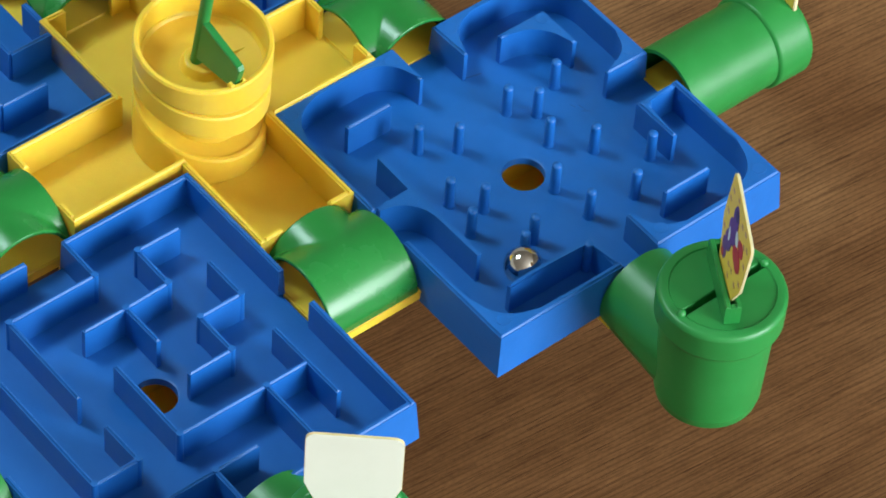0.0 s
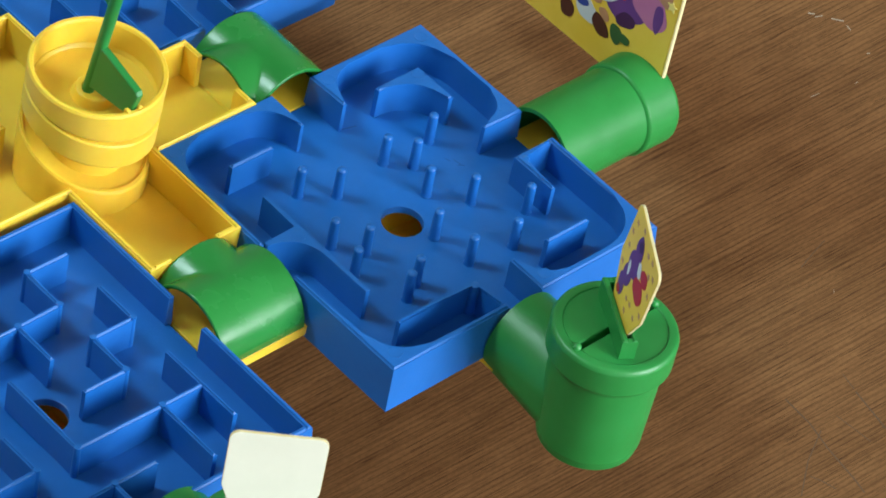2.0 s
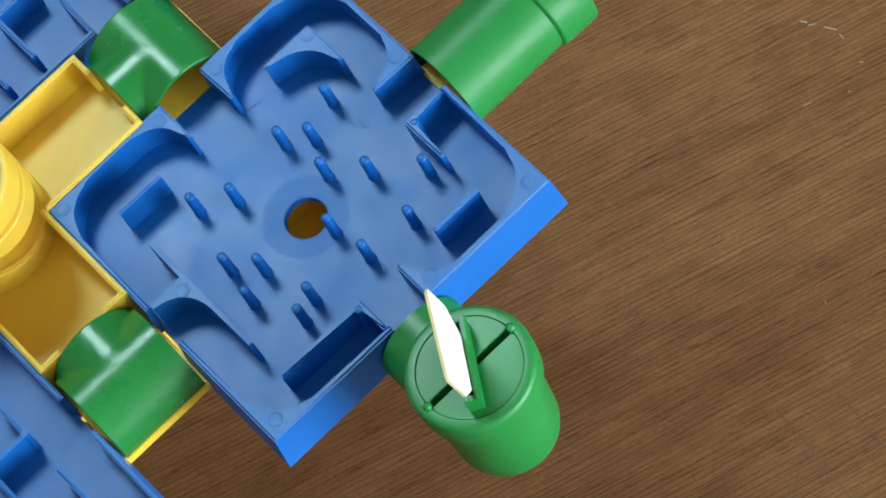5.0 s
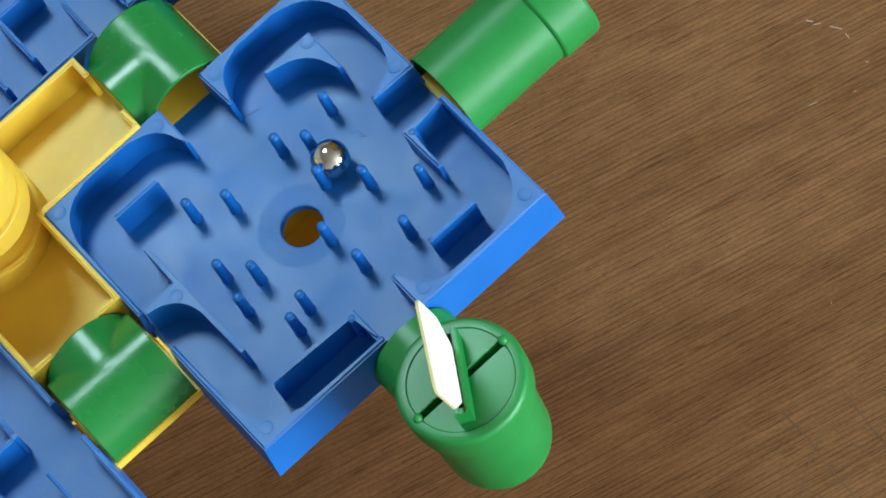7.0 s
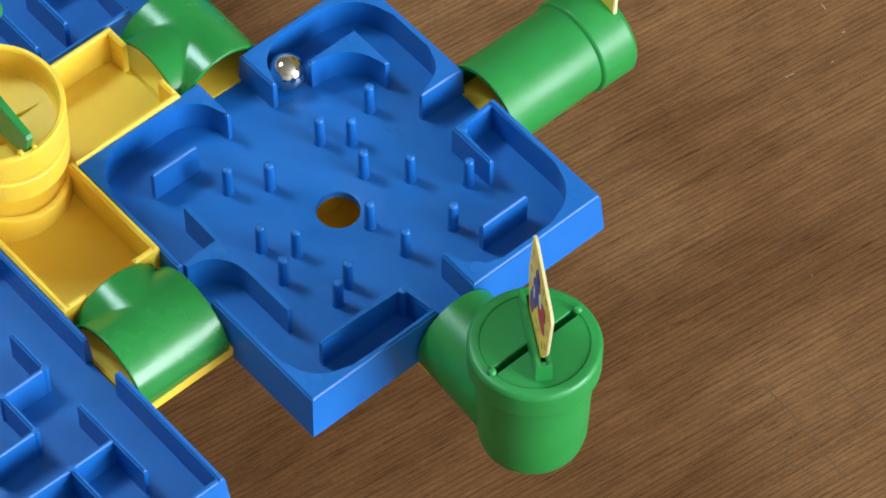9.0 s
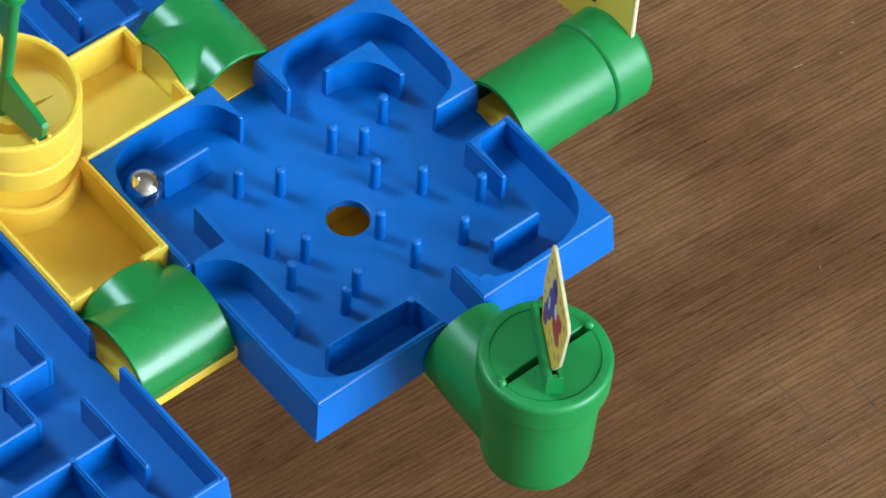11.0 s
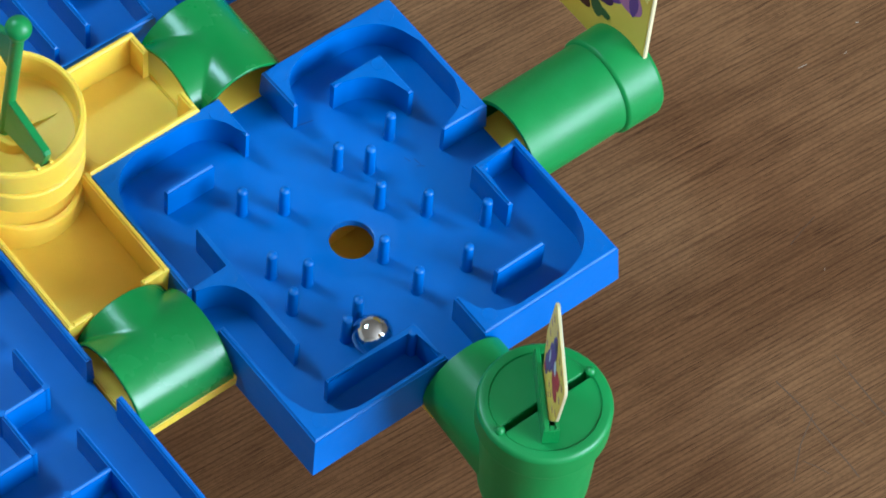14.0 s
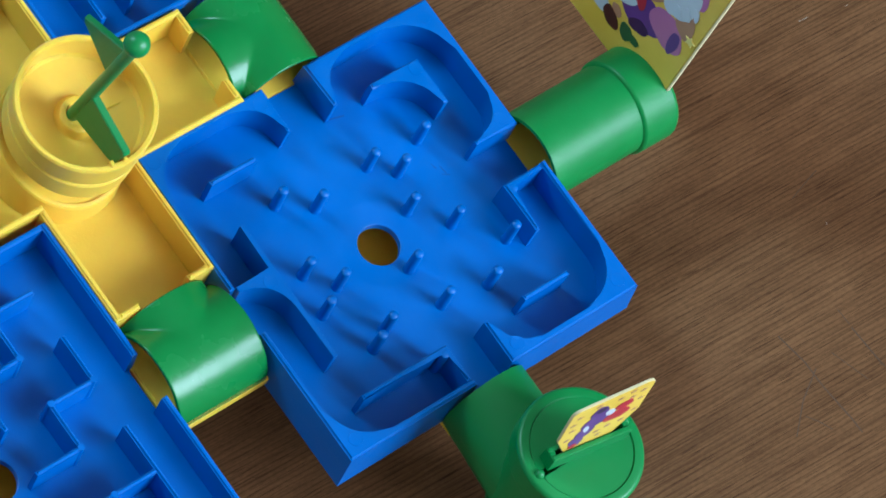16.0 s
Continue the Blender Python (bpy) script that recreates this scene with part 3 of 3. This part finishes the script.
def card_pipe(x, y, turn):
    """The standing pipe with a slotted cap, its turning clip and the card in the clip."""
    body = part("card_pipe", lathe(bmesh.new(), [(0, -33), (9, -33), (14.0, -32.2), (16.9, -29.4), (17.6, -26), (18.6, 6), (18.9, 8.6), (20.4, 9), (20.9, 10), (21, 19), (20.6, 20.2), (19.6, 20.8), (17.4, 20.8), (17.0, 20.4), (17.0, 13.4), (0, 13.4)], (x, y), 72), GREEN_MATT, GAME, "green plastic standing pipe with slotted cap")
    elbow = tube([(15.8, 0), (15.8, x - 121.5), (14.0, x - 121.5), (14.0, 0)], (121.4, y, -13.8), "x")
    for v in elbow.verts:
        if v.co.z < -14 * MM:
            v.co.z -= 0.17 * (v.co.x - 121.4 * MM)
    part("elbow", elbow, GREEN_MATT, body)
    part("pipe_floor", box(bmesh.new(), 119.8, 126, y - 15, y + 15, -20.5, -17.6, 0.3), YELLOW, body)
    for s in (0, 180):
        arc = [math.radians(s - 85.95 + 171.9 * k / 24) for k in range(25)]
        part("cap_half", prism(bmesh.new(), [(x + 16.97 * math.cos(a), y + 16.97 * math.sin(a)) for a in arc], 13.3, 20.42, 0.25), GREEN_MATT, body)
    for s in (-1, 1):
        part("nub", ball_mesh((x, y + s * 17.6, 20.8), 1.6, 16), GREEN_MATT, body)
    clip = new("card_clip")
    clip.parent = GAME
    clip.location = (x * MM, y * MM, 20.6 * MM)
    return clip


def fill_clip(clip):
    base = clip
    for y0, y1 in ((-2.6, -0.7), (0.9, 2.6)):
        part("jaw", box(bmesh.new(), -14.5, 14.5, y0, y1, 0, 7.8, 0.4), GREEN_MATT, base)
    for x0 in (-14.5, 12.5):
        part("end_block", box(bmesh.new(), x0, x0 + 2.0, -0.68, 0.88, 0, 7.4, 0.2), GREEN_MATT, base)
    return base


def standing_card(printed):
    """A stiff card, white on one side; the printed one shows a purple and red motif on yellow."""
    h = 45.0 if printed else 40.0
    card = finish(card_plate(bmesh.new(), 29, h, 0.8, 6.5), "card", CARD_EDGE)
    tagged(card, "small yellow card printed purple and red in a green clip" if printed else "small blank white card held in a green clip", "card")
    face = rounded([(-7.9, 0.3, 0), (7.9, 0.3, 0), (14.35, h * 0.42, 0), (14.35, h - 0.15, 3), (-14.35, h - 0.15, 3), (-14.35, h * 0.42, 0)], 4)
    print_patch(face, CARD_WHITE, card, 0.52)
    print_patch(face, CARD_YELLOW if printed else CARD_WHITE, card, -0.4)
    if printed:
        motif = ((blob(-6.5, 11, 2.6, 4.6, 12), PURPLE), (blob(-5, 18, 3.3, 5.5, -8), PURPLE), (blob(-3.2, 26, 4.6, 5.2, 5), PURPLE), (blob(-3, 34, 3.2, 5.6, 8), PURPLE), (blob(5.2, 23.5, 4.8, 4.4, 20), RED), (blob(6.2, 31.5, 3.4, 3.0, 40), RED), (blob(1.6, 29.6, 1.7, 3.0, 20), PALE), (blob(-5.2, 21.5, 1.0, 3.2, 10), PALE), (blob(-2.8, 36.3, 1.7, 2.3), PURPLE_DARK), (blob(-7, 7.4, 1.5, 1.6), RED))
        for k, (pts, mat) in enumerate(motif):
            print_patch(pts, mat, card, -0.53 - 0.012 * k)
        for px, pz in ((-11, 38), (-11, 26), (-11, 17), (3, 40), (11, 39), (12, 31), (9, 14), (2, 8), (12.2, 20), (-5, 42), (4, 14), (-12, 32), (8, 36), (0.5, 12.5), (7, 42)):
            print_patch(star(px, pz, 1.35), TAN, card, -0.53)
    return card


def star(cx, cy, r):
    return [(cx + (r if k % 2 == 0 else 0.5 * r) * math.sin(math.pi * k / 5), cy + (r if k % 2 == 0 else 0.5 * r) * math.cos(math.pi * k / 5)) for k in range(10)]


def back_board():
    """The printed board behind the side pipe."""
    bd = part("back_board", upright([(-62, -12), (69, -12), (69, 98), (-62, 98)], 172.2, 1.4), CARD_YELLOW, GAME, "yellow printed cardboard backdrop panel")
    part("board_edge", upright([(69.02, -12), (69.7, -12), (69.7, 98), (69.02, 98)], 172.2, 1.5), CARD_EDGE, bd)

    def patch(pts, mat, lift=0.0):
        bm = prism(bmesh.new(), pts, 0, 0.05 + lift, 0)
        part("print_patch", move(bm, Matrix.Translation((0, 171.45 * MM, 0)) @ pose(0, 0, 0, 90)), mat, bd)

    prints = (
        (blob(18.2, 20.3, 3.6, 7.6, 31), PURPLE_DARK), (blob(45.8, 20.8, 10.2, 9.3, 11), PURPLE), (blob(47.9, 13.1, 4.9, 3.1, 31), PURPLE_DARK), (blob(57.0, 25.6, 7.6, 8.9, 56), PINK),
        (blob(61.4, 23.8, 6.2, 2.2, 91), PURPLE), (blob(58.8, 56.4, 4.4, 9.3, 21), PINK), (blob(60.7, 38.7, 4.4, 8.9, 16), TAN), (blob(43.2, 36.6, 7.6, 7.1, -29), TAN),
        (blob(56.1, 46.3, 6.7, 11.1, 1), PALE), (blob(53.2, 37.2, 3.3, 4.0, 31), PALE), (blob(33.0, 25.7, 9.8, 12.0, 43), PALE), (blob(27.2, 31.2, 5.3, 4.2, -39), RED),
        (blob(42.4, 27.1, 2.7, 7.1, 23), RED), (blob(21.3, 21.3, 1.3, 4.4, 21), RED), (blob(29.8, 17.5, 4.9, 7.6, 41), TAN), (blob(30.0, 5.7, 4.4, 6.2, 56), PALE),
        (blob(27.6, 7.7, 3.1, 2.2, 11), BLUE_PRINT), (blob(21.9, 8.9, 1.8, 3.8, 61), TAN), (blob(38.3, 9.0, 2.0, 2.9, 51), TAN), (blob(21.4, 0.4, 3.3, 4.4, 16), BROWN),
        (blob(37.7, 3.3, 4.9, 3.3, -39), BROWN), (blob(45.4, 4.9, 2.9, 4.0, 21), GREEN_PRINT), (blob(49.4, 5.4, 2.7, 1.8, -9), GREEN_PRINT), (blob(0.2, 6.2, 4.2, 9.8, 23), BROWN),
        (blob(10.8, 17.1, 2.7, 3.1, 31), GREEN_PRINT), (blob(57.0, 38.5, 1.3, 2.9, 31), PALE), (blob(60.1, 41.8, 1.3, 2.9, 31), PALE), (blob(62.7, 45.6, 1.3, 2.9, 21), PALE),
        (blob(-20, 40, 12, 16), RED), (blob(-38, 30, 8, 12), PURPLE), (star(66, 33, 2.4), CARD_PALE), (star(60, 62, 2.4), CARD_PALE),
        (star(64.5, 74, 2), CARD_PALE),
    )
    for k, (pts, mat) in enumerate(prints):
        patch(pts, mat, 0.012 * k)
    # small unreadable line along the foot
    x = -30.0
    for k, w in enumerate((5, 3, 6, 4, 2, 5, 4)):
        patch([(x, -6.8), (x + w, -6.8), (x + w, -4.6), (x, -4.6)], BROWN)
        x += w + 0.9


def pedestal():
    """The low foot on which the game rocks."""
    foot = tagged(new("game_foot"), "round yellow plastic foot under the game", "base")
    part("foot_body", lathe(bmesh.new(), [(0, 0), (52, 0), (54, 2), (50, 6), (20, 18), (14, 26), (9, 29), (0, 29)], seg=48), YELLOW, foot)
    return foot


def stem():
    part("stem", lathe(bmesh.new(), [(16, -16.3), (14, -30), (8, -52), (5, -62), (0, -65)], (-27, -8), 32), YELLOW, GAME, "yellow stem under the cross")


room()
ceiling_lamp()
dining_table()
pedestal()
stem()
pin_tray()
maze_tray()
under_maze()
outer_trays()
yellow_cross()
tower()
flag()
for turn in range(4):
    tunnel(turn)
side_pipe(Matrix.Identity(4))
side_pipe(Matrix.Translation((125.2 * MM, -36.8 * MM, 0)) @ pose(0, 0, 0, 0, 0, 180))
CLIP = card_pipe(158.3, 57.3, 0)
fill_clip(CLIP)
CARD = standing_card(True)
CLIP_2 = card_pipe(161.0, -94.0, 0)
CLIP_2.rotation_euler = (0, 0, radians(48))
fill_clip(CLIP_2)
CARD_2 = standing_card(False)
back_board()
BALL = tagged(finish(ball_mesh((0, 0, 0), 6.55, 40), "steel_ball", STEEL), "polished steel ball rolling in the blue tray", "ball")

GAME_ROWS = [
    (0, 0.0297, -0.0191, 0.1164, -6.33, -2.27, -47.77),
    (0.3, 0.0290, -0.0174, 0.1179, -7.04, -1.58, -47.12),
    (0.5, 0.0278, -0.0191, 0.1179, -5.78, -4.29, -47.47),
    (0.8, 0.0277, -0.0157, 0.1171, -6.71, -3.28, -48.32),
    (1, 0.0328, -0.0236, 0.1140, -7.06, 1.46, -48.28),
    (1.2, 0.0390, -0.0320, 0.1091, -7.52, 11.21, -48.58),
    (1.3, 0.0383, -0.0305, 0.1075, -7.06, 12.17, -47.80),
    (1.5, 0.0367, -0.0269, 0.1095, -6.92, 6.57, -49.25),
    (1.7, 0.0332, -0.0190, 0.1079, -9.86, 3.47, -48.02),
    (2, 0.0329, -0.0182, 0.1104, -13.83, -1.69, -47.48),
    (2.2, 0.0355, -0.0153, 0.1056, -18.05, 1.07, -47.29),
    (2.5, 0.0378, -0.0168, 0.1036, -21.13, 1.55, -48.25),
    (3, 0.0376, -0.0177, 0.1032, -20.93, 1.65, -47.81),
    (3.3, 0.0377, -0.0186, 0.1057, -21.26, 3.49, -48.18),
    (3.5, 0.0287, -0.0260, 0.1082, -7.92, 1.38, -47.79),
    (3.7, 0.0170, -0.0344, 0.1087, 4.59, 1.07, -47.42),
    (3.8, 0.0149, -0.0337, 0.1082, 6.02, 0.95, -47.75),
    (4, 0.0127, -0.0347, 0.1095, 9.23, -0.29, -47.55),
    (4.2, 0.0088, -0.0368, 0.1093, 12.14, -0.00, -48.93),
    (4.3, 0.0017, -0.0357, 0.1073, 14.00, -0.90, -48.32),
    (4.5, 0.0021, -0.0376, 0.1059, 18.28, -1.71, -48.62),
    (7, -0.0002, -0.0364, 0.1024, 18.04, -1.60, -50.05),
    (7.2, 0.0022, -0.0320, 0.1084, 10.34, -3.27, -49.88),
    (7.3, 0.0040, -0.0316, 0.1111, 9.90, -9.20, -50.73),
    (7.5, 0.0117, -0.0299, 0.1121, 4.94, -4.36, -47.51),
    (7.7, 0.0189, -0.0273, 0.1132, -4.12, -5.32, -48.00),
    (8, 0.0221, -0.0248, 0.1134, -5.14, -2.26, -48.04),
    (8.2, 0.0190, -0.0217, 0.1139, -5.09, -3.86, -47.74),
    (8.5, 0.0176, -0.0254, 0.1142, -1.90, -4.78, -47.42),
    (9, 0.0196, -0.0304, 0.1131, -0.05, -0.05, -49.12),
    (9.5, 0.0189, -0.0324, 0.1125, 0.67, 0.33, -49.10),
    (9.7, 0.0203, -0.0332, 0.1123, -0.29, 1.38, -49.50),
    (11.8, 0.0235, -0.0312, 0.1130, -3.95, 0.63, -50.56),
    (12, 0.0247, -0.0319, 0.1111, -4.09, 2.54, -51.08),
    (12.2, 0.0255, -0.0325, 0.1100, -3.61, 2.26, -52.33),
    (12.5, 0.0227, -0.0343, 0.1114, -1.64, 2.60, -51.25),
    (13, 0.0253, -0.0328, 0.1104, -4.46, 3.05, -51.64),
    (13.5, 0.0250, -0.0311, 0.1108, -4.63, 1.88, -51.71),
    (14, 0.0236, -0.0347, 0.1089, -1.09, 4.35, -51.92),
    (14.2, 0.0262, -0.0375, 0.1058, -0.38, 5.39, -52.87),
    (14.5, 0.0281, -0.0340, 0.1076, -5.66, 5.67, -53.04),
    (14.8, 0.0315, -0.0418, 0.1045, -1.07, 15.06, -52.76),
    (15, 0.0314, -0.0451, 0.1018, 0.43, 15.76, -53.89),
    (15.2, 0.0326, -0.0431, 0.0974, 0.03, 18.69, -51.33),
    (15.5, 0.0351, -0.0396, 0.0939, -3.21, 18.03, -54.69),
    (15.7, 0.0368, -0.0381, 0.0933, -5.67, 18.85, -52.92),
    (16, 0.0384, -0.0350, 0.0958, -7.39, 16.97, -52.96),
]
# the ball in the game's space: seconds, x, y, height (millimetres)
BALL_ROWS = [
    (0, 96.9, 28.8, -6.4),
    (0.2, 96.9, 28.5, -6.4),
    (0.4, 96.8, 27.8, -6.4),
    (0.6, 96.1, 27.2, -6.4),
    (0.7, 89.3, 25.6, -6.4),
    (0.8, 80.5, 27.9, -6.4),
    (0.9, 74.9, 37.8, -6.4),
    (1, 67.3, 50.8, -6.4),
    (1.05, 61.5, 58.5, -6.4),
    (1.1, 61.5, 59, -20),
    (1.15, 61.5, 64, -24.9),
    (1.2, 61.5, 82, -24.9),
    (1.6, 61.5, 102, -24.9),
    (2.05, 61.5, 102, -24.9),
    (2.15, 61.5, 72, -24.9),
    (2.2, 61.5, 58, -24.9),
    (2.25, 61.5, 74, -24.9),
    (2.4, 61.5, 100, -24.9),
    (4.8, 61.5, 100, -24.9),
    (5.6, 61.5, 112, -24.9),
    (6, 61.5, 135, -20),
    (6.2, 61, 140, -7),
    (6.5, 60.5, 122, -7.4),
    (6.7, 60.9, 107.1, -6.4),
    (6.8, 59.1, 101.1, -6.4),
    (6.9, 55.8, 82.6, -6.4),
    (7, 54.3, 80.1, -6.4),
    (7.5, 52.4, 80.7, -6.4),
    (7.8, 51.7, 81.9, -6.4),
    (7.9, 49.5, 86.4, -6.4),
    (8, 48.4, 92, -6.4),
    (8.1, 45.3, 97.8, -6.4),
    (8.2, 40.7, 104.4, -6.4),
    (8.3, 35.8, 110.7, -6.4),
    (8.4, 15.7, 110.6, -6.4),
    (8.5, 11.4, 91.1, -6.4),
    (8.6, 11.4, 79.6, -6.4),
    (9.2, 11.9, 78.3, -6.4),
    (9.4, 20.2, 76.2, -6.4),
    (9.5, 26.8, 66.6, -6.4),
    (9.6, 29.2, 52.5, -6.4),
    (9.7, 25.2, 42.4, -6.4),
    (10, 11, 29, -6.4),
    (10.5, 11.8, 13, -6.4),
    (11.4, 20.5, 8.9, -6.4),
    (11.8, 29.1, 16, -6.4),
    (11.9, 30.1, 21.2, -6.4),
    (12, 29.5, 26, -6.4),
    (12.1, 30.3, 26.5, -6.4),
    (12.2, 36, 26.9, -6.4),
    (12.3, 48.8, 25.5, -6.4),
    (12.5, 52, 24, -6.4),
    (13.2, 51, 24.2, -6.4),
    (13.4, 50, 29.1, -6.4),
    (13.5, 49.4, 32.5, -6.4),
    (13.6, 53.8, 41.9, -6.4),
    (13.7, 63.4, 46.6, -6.4),
    (13.8, 80.5, 48, -6.4),
    (13.9, 95.9, 45.1, -6.4),
    (14, 96.9, 39.9, -6.4),
    (14.3, 96.9, 39.9, -6.4),
    (14.5, 96.9, 44.6, -6.4),
    (14.6, 96.9, 52, -6.4),
    (14.7, 105.5, 57.7, -6.4),
    (14.8, 120.6, 57.7, -6.4),
    (14.9, 143, 57.7, -6.4),
    (15, 156, 57.5, -14),
    (15.1, 158, 57.3, -20),
    (16, 158, 57.3, -20),
]

# the clip's turn on its pipe: seconds, degrees
CLIP_TURNS = [
    (0, -31), (9.7, -31), (12.0, -31), (12.4, -37), (12.8, -36), (13.2, -32), (14.0, -33), (14.2, -31), (14.75, -30), (14.8, -24), (14.85, 40), (14.9, 92), (14.95, 70), (15.0, 41), (15.05, 80),
    (15.1, 110), (15.15, 102), (15.2, 90), (15.25, 75), (15.3, 65), (15.4, 74), (15.5, 80), (16, 81),
]


def motions():
    walk(GAME, [(t, pose(*row)) for t, *row in GAME_ROWS])
    spot = Vector((158.3, 57.3, 20.6)) * MM
    walk(CLIP, [(t, pose(*spot, 0, 0, a)) for t, a in CLIP_TURNS])
    # the cards stand in their clips and go with them
    leans = ((0, 11.5), (14.75, 11.5), (15.05, -2), (15.2, -7), (16, -7))
    first, second = [], []
    for k in range(321):
        t = k / 20
        scene.frame_set(frame(t))
        lean = float(np.interp(t, [r[0] for r in leans], [r[1] for r in leans]))
        first.append((t, GAME.matrix_basis @ CLIP.matrix_basis @ pose(0, 0.1 * MM, 3.5 * MM, 0, lean, 0)))
        second.append((t, GAME.matrix_basis @ CLIP_2.matrix_basis @ pose(0, 0.1 * MM, 3.5 * MM)))
    walk(CARD, first)
    walk(CARD_2, second)
    seconds = [r[0] for r in BALL_ROWS]
    rows, turn, last = [], Matrix.Identity(3), None
    for k in range(321):
        t = k / 20
        x, y, z = (float(np.interp(t, seconds, [r[n] for r in BALL_ROWS])) for n in (1, 2, 3))
        if last:
            d = Vector((x - last[0], y - last[1], 0))
            if d.length > 1e-6:
                turn = Matrix.Rotation(min(d.length / 6.55, 1.4), 3, Vector((-d.y, d.x, 0))) @ turn
        last = (x, y)
        scene.frame_set(frame(t))
        game = GAME.matrix_basis
        rows.append((t, Matrix.Translation(game @ (Vector((x, y, z)) * MM)) @ (game.to_3x3() @ turn).to_4x4()))
    walk(BALL, rows)
    scene.frame_set(1)


motions()
